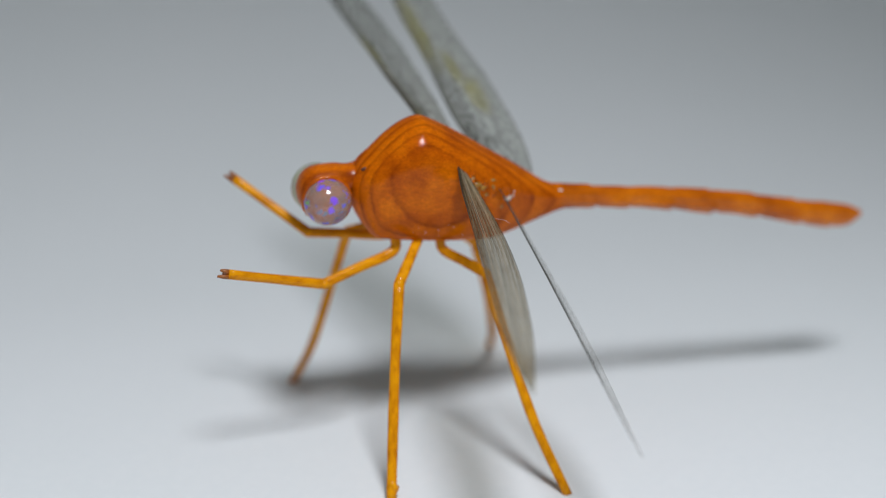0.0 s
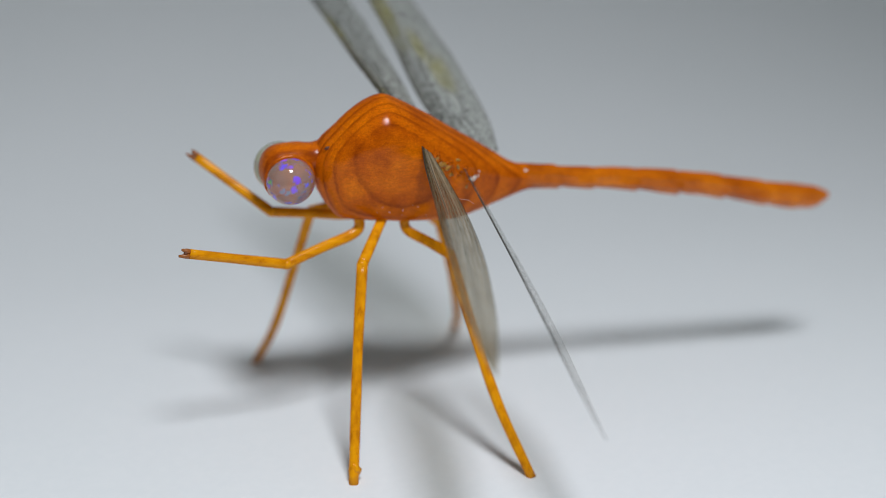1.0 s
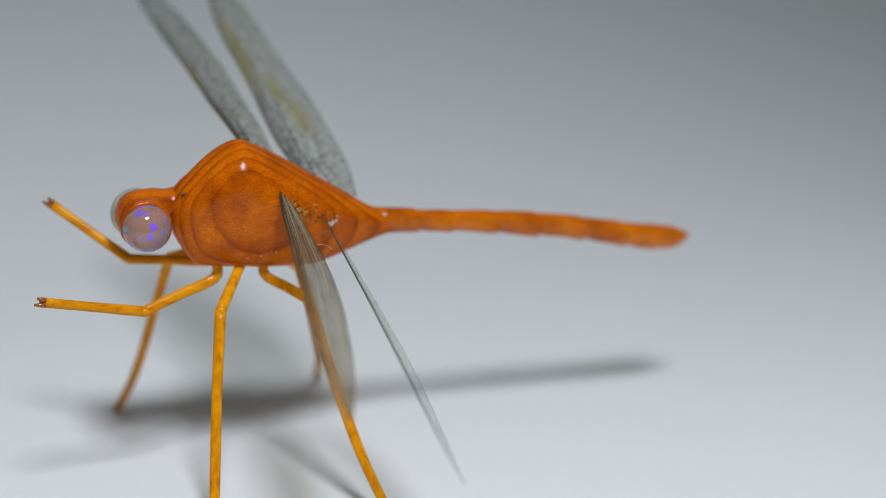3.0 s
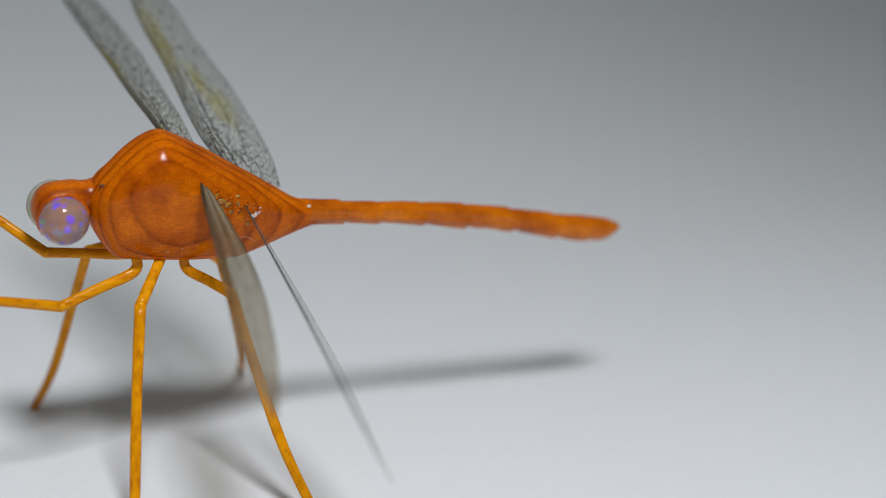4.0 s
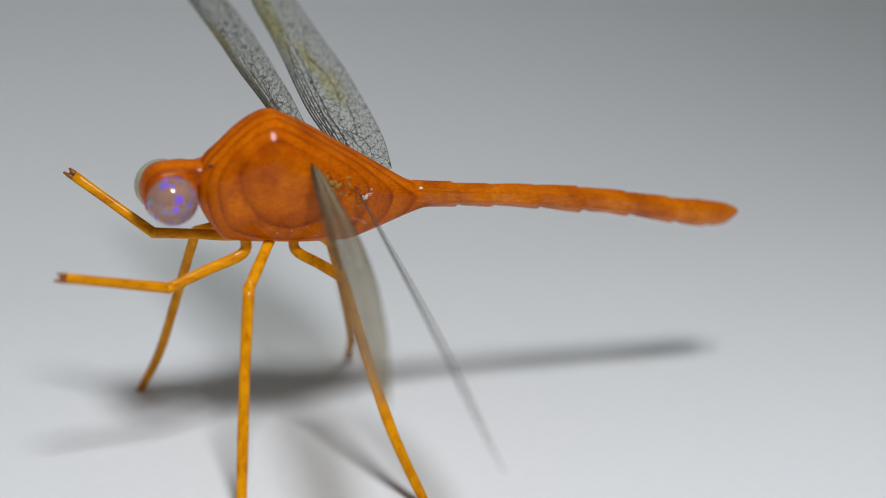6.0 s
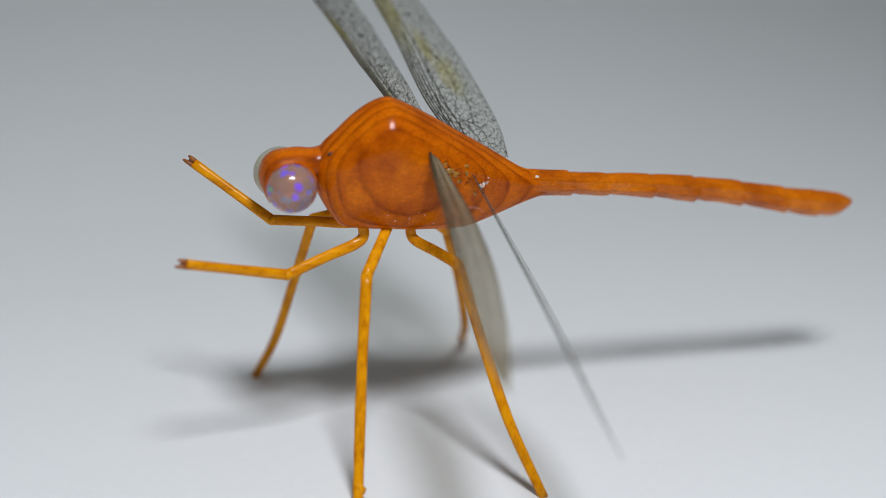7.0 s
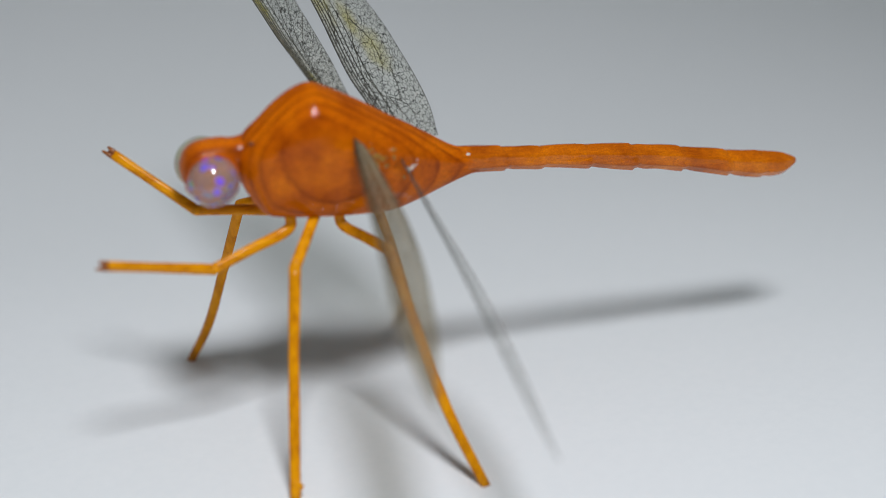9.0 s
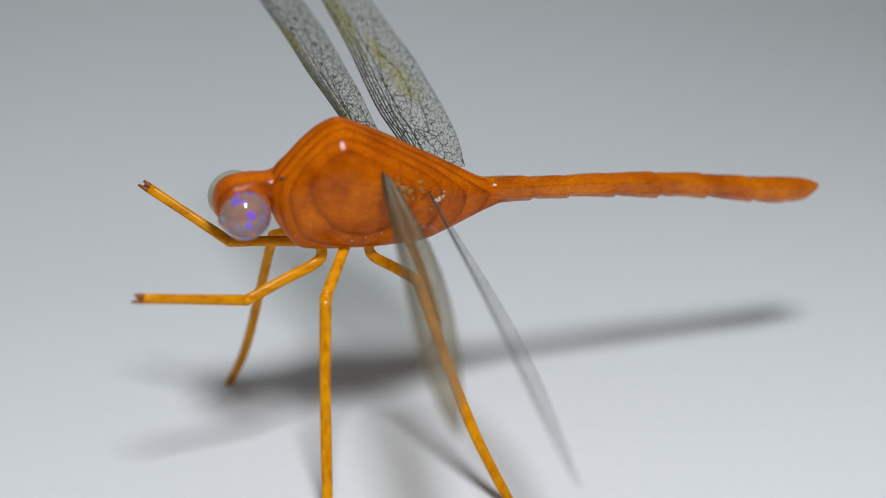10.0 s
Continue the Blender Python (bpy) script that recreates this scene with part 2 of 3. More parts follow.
opal = opal_material("opal", 0.9, [(0.35, (1.0, 0.80, 0.62)), (0.65, (0.98, 0.87, 0.82))], 0.80, 0.30)
dull_opal = opal_material("greenish_opal", 0.12, [(0.35, (0.52, 0.51, 0.34)), (0.65, (0.62, 0.60, 0.45))], 0.25)
glue = plain("dried_yellow_glue", (0.46, 0.205, 0.010), 0.3, Coat_Weight=0.5)
white_glue = plain("white_glue_chip", (0.80, 0.72, 0.62), 0.35)
pencil = plain("pencil_smudge", (0.66, 0.66, 0.66), 0.8)


# ---- mesh helpers (all lengths given in millimetres) ----
def mesh_object(name, verts, faces, material, parent=None, label="", smooth=True):
    me = bpy.data.meshes.new(name)
    me.from_pydata([tuple(c * MM for c in v) for v in verts], [], faces)
    bm = bmesh.new()
    bm.from_mesh(me)
    bmesh.ops.recalc_face_normals(bm, faces=bm.faces)
    bm.to_mesh(me)
    bm.free()
    me.materials.append(material)
    for p in me.polygons:
        p.use_smooth = smooth
    ob = new(name, me)
    ob.parent = parent
    if label:
        tagged(ob, label)
    return ob


def spline(points, per):
    """Catmull-Rom through rows of numbers."""
    p = [np.array(q, float) for q in points]
    p = [2 * p[0] - p[1]] + p + [2 * p[-1] - p[-2]]
    rows = []
    for i in range(1, len(p) - 2):
        for k in range(per):
            t = k / per
            rows.append(0.5 * (2 * p[i] + (p[i + 1] - p[i - 1]) * t + (2 * p[i - 1] - 5 * p[i] + 4 * p[i + 1] - p[i + 2]) * t * t
                               + (3 * p[i] - p[i - 1] - 3 * p[i + 1] + p[i + 2]) * t ** 3))
    return rows + [p[-2]]


def closed_spline(points, per):
    p = [np.array(q, float) for q in points]
    m, rows = len(p), []
    for i in range(m):
        a, b, c, d = p[i - 1], p[i], p[(i + 1) % m], p[(i + 2) % m]
        for k in range(per):
            t = k / per
            rows.append(0.5 * (2 * b + (c - a) * t + (2 * a - 5 * b + 4 * c - d) * t * t + (3 * b - a - 3 * c + d) * t ** 3))
    return rows


def loft(rings):
    """Vertices and faces of a skin over equal rings, with both ends closed."""
    n = len(rings[0])
    verts = [tuple(v) for r in rings for v in r]
    faces = [(i * n + k, i * n + (k + 1) % n, (i + 1) * n + (k + 1) % n, (i + 1) * n + k) for i in range(len(rings) - 1) for k in range(n)]
    faces += [tuple(range(n)), tuple(range((len(rings) - 1) * n, len(rings) * n))]
    return verts, faces


def tube(points, radii, sides=10, flat=1.0, square=0.0):
    """Rings along a bent line; flat squeezes one side, square turns the round into a soft square."""
    pts = [Vector(p) for p in points]
    rings = []
    for i, p in enumerate(pts):
        d = (pts[min(i + 1, len(pts) - 1)] - pts[max(i - 1, 0)]).normalized()
        a = d.cross(Vector((0.25, 0.9, -0.35)))
        a.normalize()
        b = d.cross(a)
        ring = []
        for k in range(sides):
            w = 2 * math.pi * k / sides
            c, s = math.cos(w), math.sin(w)
            q = 1 + square * (1 / max(abs(c), abs(s)) - 1)
            ring.append(p + (a * c + b * s * flat) * radii[i] * q)
        rings.append(ring)
    return rings


# ---- the table: one sheet of white paper ----
def build_floor():
    profile = [(-480, 0.0), (-200, 0.0), (0, 0.0), (20, 0.0), (45, 0.0)]
    profile += [(45 + 130 * math.sin(a), 130 - 130 * math.cos(a)) for a in (math.pi / 2 * k / 24 for k in range(1, 25))]
    profile += [(175, 300.0), (175, 460.0)]
    xs = [-520, -260, 0, 260, 520]
    verts, faces = [], []
    for y, z in profile:
        verts += [(x, y, z) for x in xs]
    n = len(xs)
    for i in range(len(profile) - 1):
        faces += [(i * n + k, i * n + k + 1, (i + 1) * n + k + 1, (i + 1) * n + k) for k in range(n - 1)]
    ob = mesh_object("floor", verts, faces, paper)
    sheet = ob.modifiers.new("thickness", "SOLIDIFY")
    sheet.thickness, sheet.offset = 0.0004, -1.0
    tagged(ob, "plain matt white paper sheet curving up behind", "floor", kind="structure")


build_floor()

# ---- the carved dragonfly ----
dragonfly = new("dragonfly_figurine")
tagged(dragonfly, "carved orange wooden dragonfly ornament with opal eyes and film wings", "ornament")

# thorax stations: x, top, bottom, half width, height share of the shoulder
THORAX = [(-23.5, 32.5, 28.9, 1.7), (-23.0, 32.85, 27.6, 2.35), (-22.2, 33.85, 26.2, 3.2), (-21.1, 34.85, 24.9, 3.95), (-19.6, 36.25, 24.5, 4.5), (-17.8, 37.45, 24.3, 5.0),
          (-16.0, 37.95, 24.15, 5.3), (-14.2, 37.2, 23.95, 5.3), (-11.2, 35.4, 23.7, 4.9), (-8.4, 33.5, 23.5, 4.2), (-6.0, 31.9, 23.9, 3.4),
          (-3.6, 30.2, 24.5, 2.5), (-1.6, 28.8, 25.0, 1.75), (0.0, 28.15, 25.4, 1.36), (1.2, 27.9, 25.6, 1.18), (2.2, 27.6, 25.9, 0.9)]
LEAN = radians(9)


def thorax_ring(row):
    x, top, low, half = row
    h = top - low
    mid = (top + low) / 2
    sharp = min(1.0, h / 9.0)
    dip = (0.028 * sharp + 0.07 * (1 - sharp)) * h
    drop = (0.105 * sharp + 0.20 * (1 - sharp)) * h
    cusp = max(0.0, 1 - abs(x + 15.2) / 5.5)
    side = [(0.42, top - dip + 0.15 * cusp), (0.77, top - drop), (0.95, top - drop - 0.125 * h), (1.0, top - 0.43 * h), (0.94, low + 0.26 * h), (0.67, low + 0.05 * h)]
    far = [(0.42, top - dip - 0.055 * h * sharp), (0.75, top - drop - 0.11 * h * sharp), (0.93, top - drop - 0.20 * h)] + side[3:]
    outline = [(0, top)] + [(-a * half, z) for a, z in side] + [(0, low)] + [(a * half * 0.68, z) for a, z in reversed(far)]
    ring = []
    for y, z in closed_spline(outline, 5):
        c, s = math.cos(LEAN * sharp), math.sin(LEAN * sharp)
        dz = z - mid
        ring.append((x, y * c - dz * s * 0.6, mid + dz * c + y * s))
    return ring


verts, faces = loft([thorax_ring(r) for r in spline(THORAX, 5)])
thorax = mesh_object("thorax", verts, faces, wood, dragonfly, "faceted orange wooden thorax with dark growth rings")

# head: x, middle height, half height, half width
HEAD = [(-29.15, 30.2, 0.3, 0.4), (-28.95, 30.2, 1.1, 1.3), (-28.4, 30.25, 2.0, 2.1), (-27.4, 30.25, 2.6, 2.5), (-26.0, 30.4, 2.6, 2.5), (-24.8, 30.8, 2.2, 2.2),
        (-24.0, 31.1, 1.75, 1.9), (-23.2, 31.2, 1.65, 1.8), (-22.2, 31.2, 1.9, 2.0)]
rings = []
for x, z, h, w in spline(HEAD, 5):
    rings.append([(x, w * math.cos(a), z + h * math.sin(a)) for a in (2 * math.pi * k / 28 for k in range(28))])
verts, faces = loft(rings)
head = mesh_object("head", verts, faces, head_wood, dragonfly)


def ball(name, centre, radii, material, parent, label="", seg=36, rough=0.0):
    bm = bmesh.new()
    bmesh.ops.create_uvsphere(bm, u_segments=seg, v_segments=seg // 2, radius=1.0)
    verts = []
    for v in bm.verts:
        k = 1 + rough * noise.noise(v.co * 1.7 + Vector(centre))
        v.co = Vector((v.co.x * radii[0] * k, v.co.y * radii[1] * k, v.co.z * radii[2] * k)) * MM
    me = bpy.data.meshes.new(name)
    bm.to_mesh(me)
    bm.free()
    me.materials.append(material)
    for p in me.polygons:
        p.use_smooth = True
    ob = new(name, me)
    ob.location = Vector(centre) * MM
    ob.parent = parent
    if label:
        tagged(ob, label)
    return ob


ball("eye", (-26.45, -3.0, 29.85), (2.58, 2.3, 2.5), opal, dragonfly, "milky opal eye with violet and green flashes", 48)
ball("eye", (-26.5, 2.4, 29.6), (2.75, 2.3, 2.7), dull_opal, dragonfly, "dull greenish opal eye", 48)


# the rough wooden lip over the socket of the near eye
lip = []
for k in range(44):
    a = radians(-60 + 275 * k / 43)
    out = Vector((math.cos(a), 0, math.sin(a)))
    p = Vector((-26.45, -2.35 - 0.1 * noise.noise(out * 3), 29.85)) + out * 2.52
    r = 0.30 * math.sin(math.pi * (k + 1.5) / 46) ** 0.5 + 0.12 * noise.noise(p * 2.2)
    lip.append([p + (out * math.cos(w) + Vector((0, math.sin(w), 0))) * r for w in (math.pi * j / 4 for j in range(8))])
v, f = loft(lip)
mesh_object("eye_rim", v, f, head_wood, head)


# tail: one carved rod with nine swollen segments
def build_tail():
    axis = spline([(-1, 0, 26.95, 1.5), (2, 0, 26.65, 1.34), (5.5, 0, 26.2, 1.2), (11.4, 0, 25.5, 1.22), (16.6, 0, 24.65, 1.33), (21.4, 0, 23.8, 1.28),
                   (25.6, 0.1, 22.8, 1.3), (29.5, 0.2, 21.8, 1.38), (32.8, 0.4, 21.1, 1.42), (34.8, 0.5, 20.8, 1.22), (36, 0.6, 20.75, 0.72), (36.6, 0.7, 20.75, 0.36), (36.8, 0.7, 20.75, 0.1)], 16)
    rings = []
    joints = [(3.9, 0.9), (7.8, 0.8), (12.8, 0.9), (17.8, 1.3), (23.3, 1.0), (28.4, 0.9), (32.2, 0.5)]
    for x, y, z, r in axis:
        ring = []
        for k in range(35):
            # five points to each of seven carved faces, close to its two edges
            a = 0.35 + 2 * math.pi / 7 * (k // 5 - 0.5) + (0.03, 0.22, 0.449, 0.678, 0.868)[k % 5]
            # each cut sits a little askew round the rod
            skew = x + 0.35 * math.sin(a + 0.8 * r) + 0.25 * noise.noise(Vector((math.cos(a) * 2, math.sin(a) * 2, x * 0.1)))
            swell = 0.0
            for j, much in joints:
                d = skew - j
                swell += much * (0.082 * max(0.0, 1 + d / 3.2) if d <= 0 else 0.0) - much * 0.06 * math.exp(-((d - 0.35) / 0.4) ** 2)
            facet = 0.985 / max(math.cos((a - 0.35 + math.pi / 7) % (2 * math.pi / 7) - math.pi / 7), 0.9) - 0.02
            facet += 0.05 * noise.noise(Vector((x * 0.45, math.cos(a), math.sin(a) + 3)))
            wide = 0.985 + swell * (1.3 if math.sin(a) < 0 else 0.9)
            ring.append((x, y + r * 0.95 * wide * facet * math.cos(a), z + r * wide * facet * math.sin(a)))
        rings.append(ring)
    v, f = loft(rings)
    return mesh_object("tail", v, f, tail_wood, dragonfly, "long orange wooden tail carved into segments")


build_tail()


# legs: each an upper stick and a lower stick, glued at the knee
def stick(name, points, radii, parent, label="", material=leg_wood, steps=6, flat=0.8):
    rows = spline([(*p, r) for p, r in zip(points, radii)], steps)
    rows = [(x, y, z, r * (1 + 0.05 * noise.noise(Vector((x * 0.4, y * 0.4, z * 0.4))))) for x, y, z, r in rows]
    v, f = loft(tube([q[:3] for q in rows], [q[3] for q in rows], 12, flat, 0.45))
    return mesh_object(name, v, f, material, parent, label)


def leg(hips, knee, shin, r_up, r_low):
    line = hips + [tuple((a + b) / 2 for a, b in zip(hips[-1], knee)), knee]
    upper = stick("leg", line, [r_up * 0.95] * len(hips) + [r_up, r_up * 1.05], dragonfly, "thin amber bamboo leg bent at the knee")
    stick("lower_leg", shin, [r_low * 1.06] + [r_low] * (len(shin) - 2) + [r_low * 0.9], upper)
    ball("knee_joint", knee, (r_up * 1.03,) * 3, leg_wood, upper, seg=16)
    return upper


leg([(-16.35, -2.5, 24.6)], (-19.78, -7.1, 21.4), [(-19.78, -7.1, 21.5), (-21.05, -10.2, 14.0), (-22.18, -13.4, 6.5), (-23.05, -16.0, 0.25)], 0.56, 0.57)
leg([(-14.0, -2.4, 24.6), (-13.75, -2.7, 23.0)], (-10.15, -6.8, 21.45), [(-10.15, -6.8, 21.55), (-8.75, -10.8, 14.6), (-7.0, -14.9, 7.2), (-4.5, -19.3, 0.3)], 0.56, 0.54)
leg([(-17.4, 2.8, 24.8)], (-22.15, 6.4, 22.5), [(-22.15, 6.4, 22.6), (-23.6, 9.6, 14.4), (-25.1, 12.9, 6.2), (-26.9, 15.9, 0.25)], 0.55, 0.50)
leg([(-12.4, 2.6, 24.4)], (-8.1, 4.8, 20.4), [(-8.1, 4.8, 20.5), (-5.3, 9.2, 12.4), (-2.85, 15.0, 4.5), (-1.85, 19.6, 0.3)], 0.55, 0.48)


def arm(hip, shoulder, elbow, tip, r):
    upper = stick("front_leg", [hip, shoulder, tuple(0.5 * (a + b) for a, b in zip(shoulder, elbow)), elbow], [r, r * 1.05, r, r], dragonfly, "amber bamboo front leg raised forward", arm_wood)
    end = Vector(tip)
    way = (end - Vector(elbow)).normalized()
    stick("forearm", [elbow, tuple(0.5 * (a + b) for a, b in zip(elbow, tip)), tuple(end - way * 0.9)], [r, r * 0.92, r * 0.95], upper, material=arm_wood)
    ball("elbow_joint", elbow, (r * 1.03,) * 3, arm_wood, upper, seg=16)
    side = way.cross(Vector((0.25, 0.9, -0.35))).normalized()
    # small dark brown ball that fills the gap between the two tips
    ball("dark_notch", tuple(end - way * 0.45), (r * 0.42,) * 3, dark_gap, upper, "dark notch between the two tips", seg=10)
    for k in (-1, 1):
        v, f = loft(tube([end - way * 1.1 + side * k * r * 0.42, end - way * 0.5 + side * k * r * 0.50, end + way * (0.15 + 0.12 * k) + side * k * r * 0.62],
                         [r * 0.52, r * 0.46, r * 0.22], 8))
        mesh_object("claw", v, f, scorched, upper, "scorched split tip of the front leg")


arm((-18.9, -2.0, 25.0), (-19.2, -2.2, 23.15), (-27.3, -4.2, 21.05), (-38.7, -6.0, 24.25), 0.56)
arm((-16.4, 1.2, 24.5), (-19.1, 1.7, 23.6), (-27.2, 3.6, 23.97), (-34.9, 8.8, 29.6), 0.54)


# wings: clear film cut to shape, in a frame of span and chord
def wing(root, span, chord, length, lead, trail, material, label, ink=0.075, branches=(), ribs=0, curl=1.0):
    s = Vector(span).normalized()
    c = Vector(chord)
    c = (c - s * c.dot(s)).normalized()
    nrm = s.cross(c)
    m = Matrix((s, c, nrm)).transposed().to_4x4()
    m.translation = Vector(root) * MM
    edge = spline([(u, a, b) for u, a, b in zip(*[np.linspace(0, 1, len(lead))], lead, trail)], 8)
    cols, thick = 9, 0.05
    verts, faces = [], []
    for side in (1, -1):
        for u, a, b in edge:
            for k in range(cols):
                w = a + (b - a) * k / (cols - 1)
                wave = 0.35 * curl * math.sin(u * 5.0) * (k / (cols - 1) - 0.3) + 0.10 * curl * math.sin(k * 1.9)
                verts.append((u * length, w, wave + side * thick))
    n = len(edge) * cols
    for i in range(len(edge) - 1):
        for k in range(cols - 1):
            q = (i * cols + k, i * cols + k + 1, (i + 1) * cols + k + 1, (i + 1) * cols + k)
            faces.append(q)
            faces.append(tuple(n + j for j in reversed(q)))
    rim = [i * cols for i in range(len(edge))] + [(len(edge) - 1) * cols + k for k in range(1, cols)] + \
          [i * cols + cols - 1 for i in range(len(edge) - 2, -1, -1)] + [k for k in range(cols - 2, 0, -1)]
    for a, b in zip(rim, rim[1:] + rim[:1]):
        faces.append((a, b, b + n, a + n))
    ob = mesh_object("wing", verts, faces, material, dragonfly, label)
    ob.matrix_basis = m
    # the long veins behind the leading edge, and the rim
    shares = [0.0, 0.05, 0.095, 0.14, 0.20, 0.30, 1.0]
    for j, share in enumerate(shares):
        line, radii = [], []
        stop = 0.98 if j < 3 or share == 1.0 else 0.86 - 0.1 * (j - 3)
        for u, a, b in edge:
            if u > stop:
                break
            bend = share + (0.0 if share == 1.0 else 0.10 * u * u if j > 2 else 0.02 * u)
            w = a + (b - a) * bend
            wave = 0.35 * curl * math.sin(u * 5.0) * (bend - 0.3)
            line.append((u * length, w, wave))
            radii.append(ink * (1.5 if j == 0 else 0.5 if share == 1.0 else 1.05) * (1 - 0.55 * u))
        rings = []
        for (x, y, z), r in zip(line, radii):
            rings.append([(x, y + r * math.cos(q), z + r * math.sin(q)) for q in (math.pi * k / 3 for k in range(6))])
        v, f = loft(rings)
        mesh_object("vein", v, f, vein_ink, ob)
    # fine raised ribs that fan out from the root
    for j in range(ribs):
        share = 0.03 + 0.95 * (j + 0.5) / ribs
        stop = 0.99 - 0.06 * ((j * 7) % 5) / 5
        rings = []
        for u, a, b in edge[::2]:
            if u > stop:
                break
            y = a + (b - a) * (share + 0.012 * math.sin(u * 11 + j * 2.1))
            z, r = 0.35 * curl * math.sin(u * 5.0) * (share - 0.3), 0.021 * (1 - 0.15 * u)
            rings.append([(u * length, y + r * math.cos(q), z + r * 1.8 * math.sin(q)) for q in (math.pi * k / 2 for k in range(4))])
        v, f = loft(rings)
        mesh_object("vein", v, f, rib_tint, ob)
    # veins that leave the leading bundle and loop through the blade
    for way in branches:
        rings = []
        for k, (u, sh) in enumerate(spline(way, 6)):
            a = float(np.interp(u, [e[0] for e in edge], [e[1] for e in edge]))
            b = float(np.interp(u, [e[0] for e in edge], [e[2] for e in edge]))
            sh += 0.008 * math.sin(k * 1.7 + u * 60)
            y, z, r = a + (b - a) * sh, 0.35 * curl * math.sin(u * 5.0) * (sh - 0.3), ink * 0.75 * (1 - 0.25 * k / (6 * len(way)))
            rings.append([(u * length, y + r * math.cos(w), z + r * math.sin(w)) for w in (math.pi * j / 3 for j in range(6))])
        v, f = loft(rings)
        mesh_object("vein", v, f, vein_ink, ob)
    return ob


FRONT_LEAD = (-0.1, -0.25, -0.3, -0.35, -0.1, 0.1, 0.2, 0.45, 0.9, 1.8)
REAR_LEAD = (0.9, 0.5, -0.1, -0.1, 0.1, 0.15, 0.05, 0.3, 1.1, 2.4)
REAR_TRAIL = (6.5, 7.5, 7.8, 7.7, 7.4, 6.6, 5.9, 5.4, 4.4, 2.9)
REAR_NEAR_TRAIL = (0.8, 3.6, 6.7, 8.6, 9.1, 8.6, 7.3, 5.8, 4.1, 2.2)
FAR_FRONT_TRAIL = (2.6, 3.3, 4.1, 4.6, 5.0, 5.3, 5.2, 4.9, 4.3, 3.0)
REAR_NEAR_LEAD = (-0.5, -0.3, 0.15, 0.6, 0.52, 0.35, 0.0, -0.12, -0.04, 0.6)
NEAR_FRONT_LEAD = (-0.6, -1.0, -1.0, -1.0, -1.1, -1.25, -1.5, -1.5, -0.9, 0.4)
NEAR_FRONT_TRAIL = (0.75, 2.45, 3.8, 4.55, 4.85, 4.7, 4.4, 3.75, 2.75, 1.6)
# each branch as shares of the span and of the chord
REAR_BRANCHES = [((0.06, 0.02), (0.12, 0.08), (0.25, 0.23), (0.35, 0.32), (0.46, 0.46), (0.55, 0.66), (0.62, 0.80)), ((0.24, 0.26), (0.20, 0.28), (0.155, 0.33), (0.153, 0.41)),
                 ((0.153, 0.41), (0.135, 0.56), (0.117, 0.65), (0.08, 0.70), (0.09, 0.78)), ((0.135, 0.56), (0.19, 0.65), (0.24, 0.68), (0.28, 0.73), (0.305, 0.87)),
                 ((0.24, 0.53), (0.277, 0.60), (0.30, 0.72), (0.31, 0.85)), ((0.153, 0.38), (0.09, 0.22), (0.04, 0.18)), ((0.24, 0.28), (0.26, 0.42), (0.255, 0.53)),
                 ((0.46, 0.49), (0.40, 0.60), (0.36, 0.64), (0.28, 0.60)), ((0.34, 0.33), (0.36, 0.45), (0.366, 0.56)), ((0.05, 0.10), (0.03, 0.50), (0.05, 0.93)),
                 ((0.40, 0.12), (0.52, 0.22), (0.66, 0.36)), ((0.153, 0.41), (0.10, 0.48), (0.06, 0.56))]
FRONT_BRANCHES = [((0.08, 0.27), (0.18, 0.45), (0.27, 0.92)), ((0.10, 0.30), (0.28, 0.50), (0.44, 0.95)), ((0.16, 0.32), (0.38, 0.55), (0.58, 0.93)), ((0.26, 0.28), (0.48, 0.52), (0.70, 0.90))]
wing((-12.3, -5.0, 32.8), (-4.28, -34.87, -6.61), (0.74, 0.11, -0.66), 39.0, NEAR_FRONT_LEAD, NEAR_FRONT_TRAIL, film_brown, "narrow smoky translucent front wing with printed veins", 0.04, ribs=22)
wing((-7.75, -4.3, 29.75), (2.9, -35.02, -13.15), (0.51, 0.41, -0.76), 38.5, REAR_NEAR_LEAD, REAR_NEAR_TRAIL, film_dim, "smoky translucent rear wing with printed veins", 0.02, curl=0.1)
wing((-13.45, -0.3, 34.2), (-2.51, 14.17, 3.71), (0.96, -0.02, -0.26), 40.5, FRONT_LEAD, FAR_FRONT_TRAIL, film_front, "clear film front wing with a dark vein net", 0.056, FRONT_BRANCHES)
wing((-8.72, -0.35, 30.7), (-1.99, 13.97, 6.72), (0.93, -0.10, -0.33), 37.2, REAR_LEAD, REAR_TRAIL, film_rear, "clear film rear wing with dark veins and yellow patches", 0.07, REAR_BRANCHES)

# dried glue round the wing roots, chips and specks
rng = random.Random(4)


def side_y(x, z):
    """The y of the thorax's flank at a place along it."""
    cols = list(zip(*THORAX))
    ring = thorax_ring([np.interp(x, cols[0], c) for c in cols])
    flank = sorted((p[2], p[1]) for p in ring if p[1] < -0.3)
    return float(np.interp(z, [p[0] for p in flank], [p[1] for p in flank]))


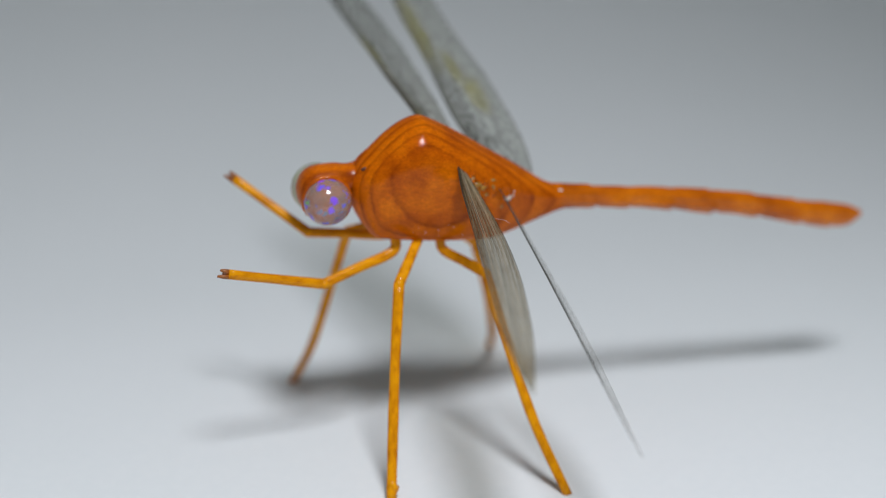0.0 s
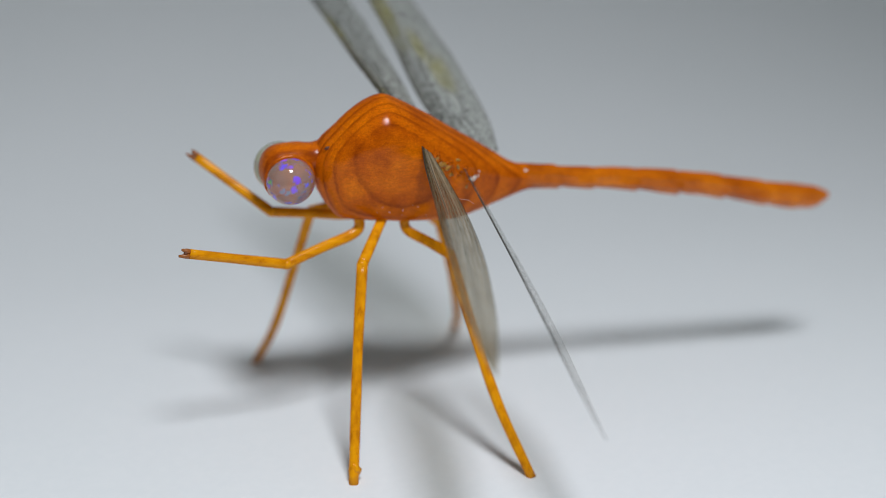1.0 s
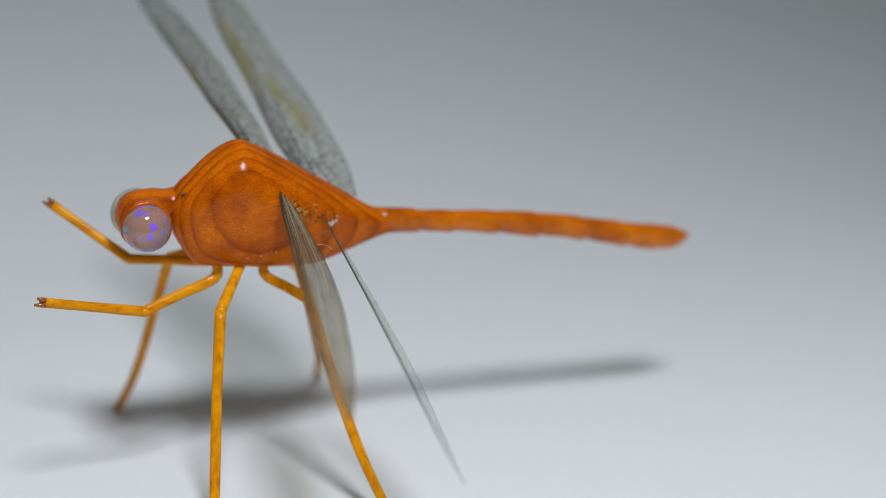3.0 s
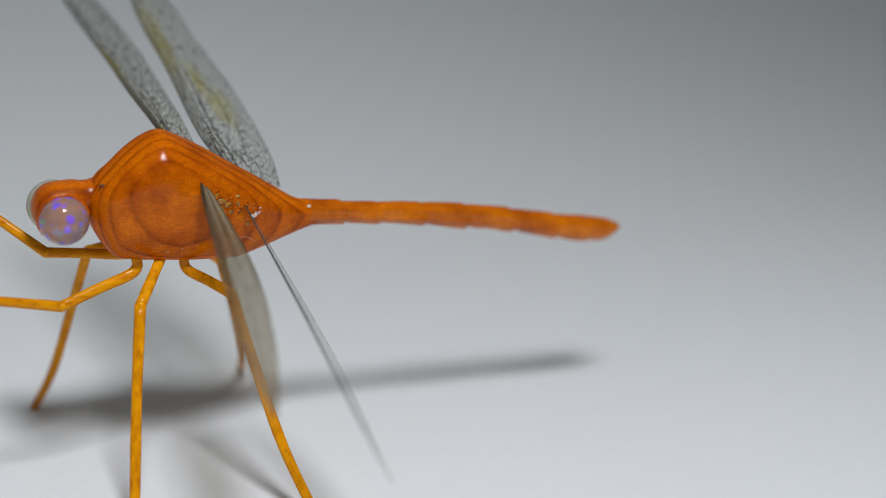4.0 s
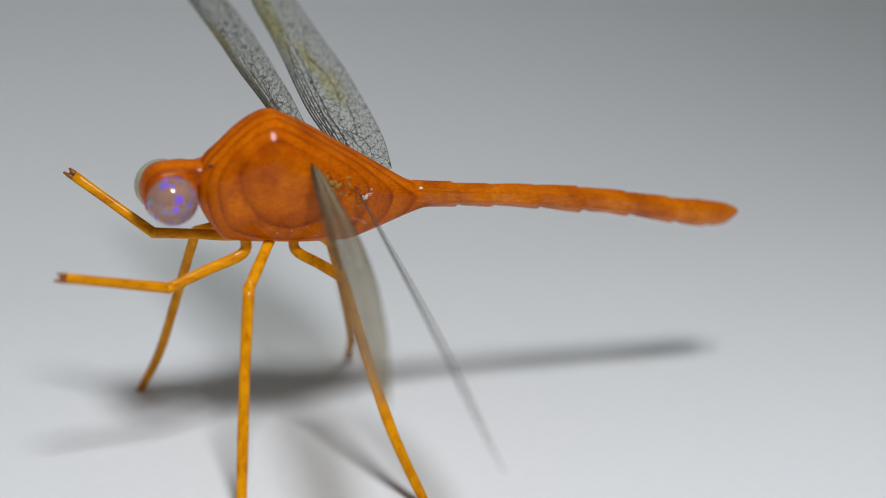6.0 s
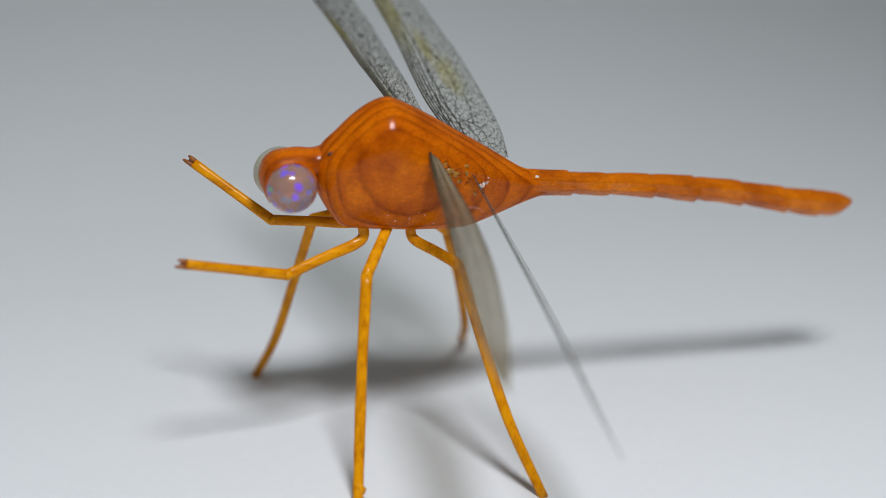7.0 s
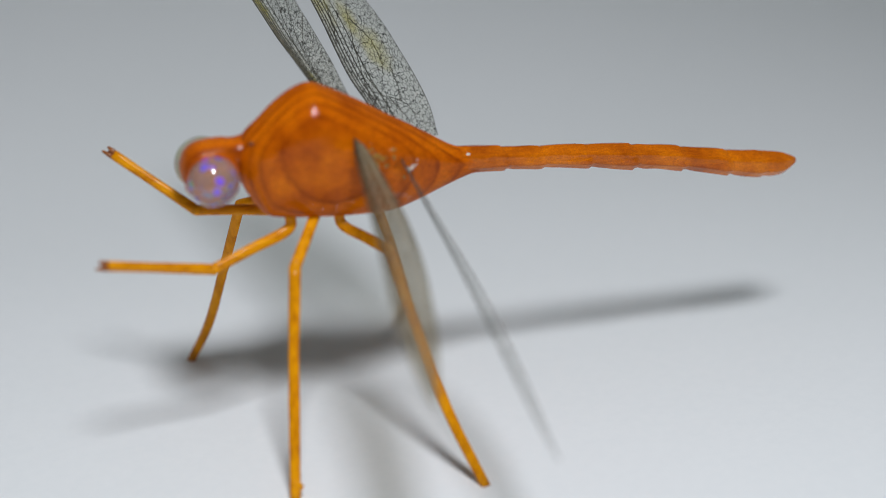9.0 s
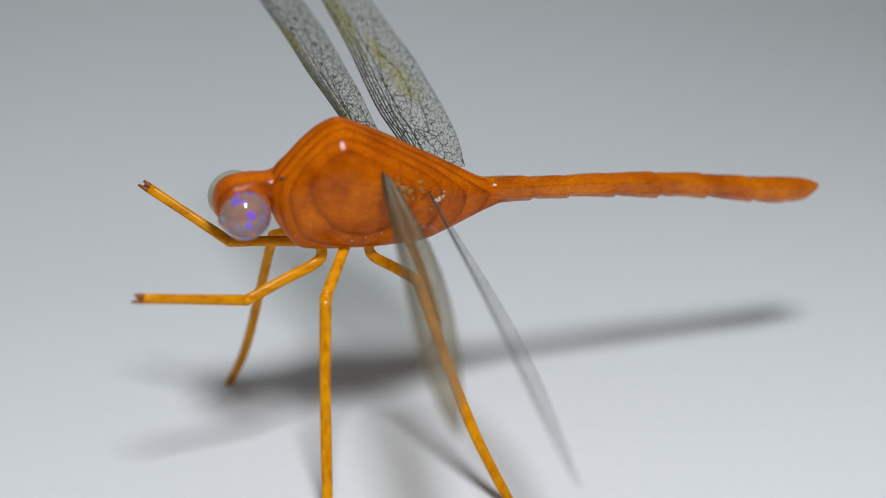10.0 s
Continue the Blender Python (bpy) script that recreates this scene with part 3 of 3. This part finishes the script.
for k in range(46):
    near_front = k < 22
    x = (-11.2 if near_front else -8.0) + rng.gauss(0, 0.8)
    z = (31.0 if near_front else 29.4) + rng.gauss(0, 0.7) - 0.35 * (x + (11.2 if near_front else 8.0))
    y = side_y(x, z)
    size = rng.uniform(0.10, 0.33)
    mat = rng.choice((glue, wood, wood, wood, wood, head_wood))
    ball("glue_blob", (x, y, z), (size * rng.uniform(1.0, 2.0), size * 0.3, size * rng.uniform(0.5, 1.2)), mat, dragonfly, seg=12, rough=1.5)
ball("glue_blob", (-6.9, side_y(-6.9, 28.6), 28.6), (0.42, 0.25, 0.30), white_glue, dragonfly, seg=14, rough=1.0)
for k in range(5):
    x, z = -6.3 + rng.gauss(0, 0.25), 28.9 + rng.gauss(0, 0.22)
    size = rng.uniform(0.04, 0.09)
    ball("glue_blob", (x, side_y(x, z) - 0.03, z), (size * 1.6, size, size), white_glue, dragonfly, seg=10, rough=1.2)
for x, z, long in ((-10.9, 30.5, 0.8), (-10.4, 30.0, 0.6), (-10.1, 30.7, 0.45), (-8.6, 30.2, 0.5)):
    shard = ball("glue_blob", (x, side_y(x, z) - 0.08, z), (0.16, 0.12, long), glue, dragonfly, seg=12, rough=0.8)
    shard.rotation_euler = (0.3, -0.5, 0.2)
ball("glue_blob", (0.0, -1.0, 27.75), (0.26, 0.16, 0.20), white_glue, dragonfly, seg=12, rough=0.5)
ball("glue_blob", (-10.7, side_y(-10.7, 31.0), 31.0), (0.50, 0.2, 0.26), glue, dragonfly, seg=16, rough=1.3)
ball("glue_blob", (-9.9, side_y(-9.9, 30.4), 30.4), (0.36, 0.17, 0.22), glue, dragonfly, seg=16, rough=1.3)
ball("glue_blob", (-22.75, -15.3, 1.7), (0.66, 0.62, 0.9), leg_wood, dragonfly, seg=16, rough=0.35)
for k in range(9):
    x, z = rng.uniform(-20.5, -11.5), rng.uniform(24.6, 26.6)
    size = rng.uniform(0.025, 0.055)
    ball("dust_speck", (x, side_y(x, z) - 0.02, z), (size * 1.4, size, size), white_glue, dragonfly, seg=8, rough=0.8)
v, f = loft(tube(spline([(-11.6, -6.0, 31.0), (-11.0, -8.0, 29.6), (-10.2, -9.6, 28.9), (-9.3, -10.4, 28.9), (-8.7, -10.6, 28.5)], 5), [0.012] * 21, 5))
mesh_object("thread", v, f, white_glue, dragonfly, "fine pale glue thread")
# flat dark blob: the shade of the neck crevice, put in as colour
ball("neck_crevice_shade", (-22.15, side_y(-22.15, 32.9) + 0.12, 32.9), (0.5, 0.1, 0.2), dark_gap, dragonfly, "small dark patch painted for the shade in the neck crevice", seg=12, rough=0.5)


# two faint smudges on the paper
def smudge(at, size, strokes, seed):
    r = random.Random(seed)
    rings_v, rings_f = [], []
    for k in range(strokes):
        x, y = at[0] + r.uniform(-size, size), at[1] + r.uniform(-size, size)
        w = r.uniform(0, math.pi)
        pts = [(x + 0.5 * size * t * math.cos(w) + 0.15 * math.sin(t * 3), y + 0.5 * size * t * math.sin(w), 0.012) for t in (-1, -0.4, 0.3, 1)]
        v, f = loft(tube(pts, [0.03, 0.05, 0.05, 0.03], 5))
        o = len(rings_v)
        rings_v += v
        rings_f += [tuple(i + o for i in q) for q in f]
    ob = mesh_object("pencil_mark", rings_v, rings_f, pencil)
    tagged(ob, "faint grey pencil smudge on the white paper", "mark", group="marks on the paper")


smudge((-34.5, -11.7), 0.45, 5, 1)
smudge((-0.8, -21.5), 1.2, 10, 2)
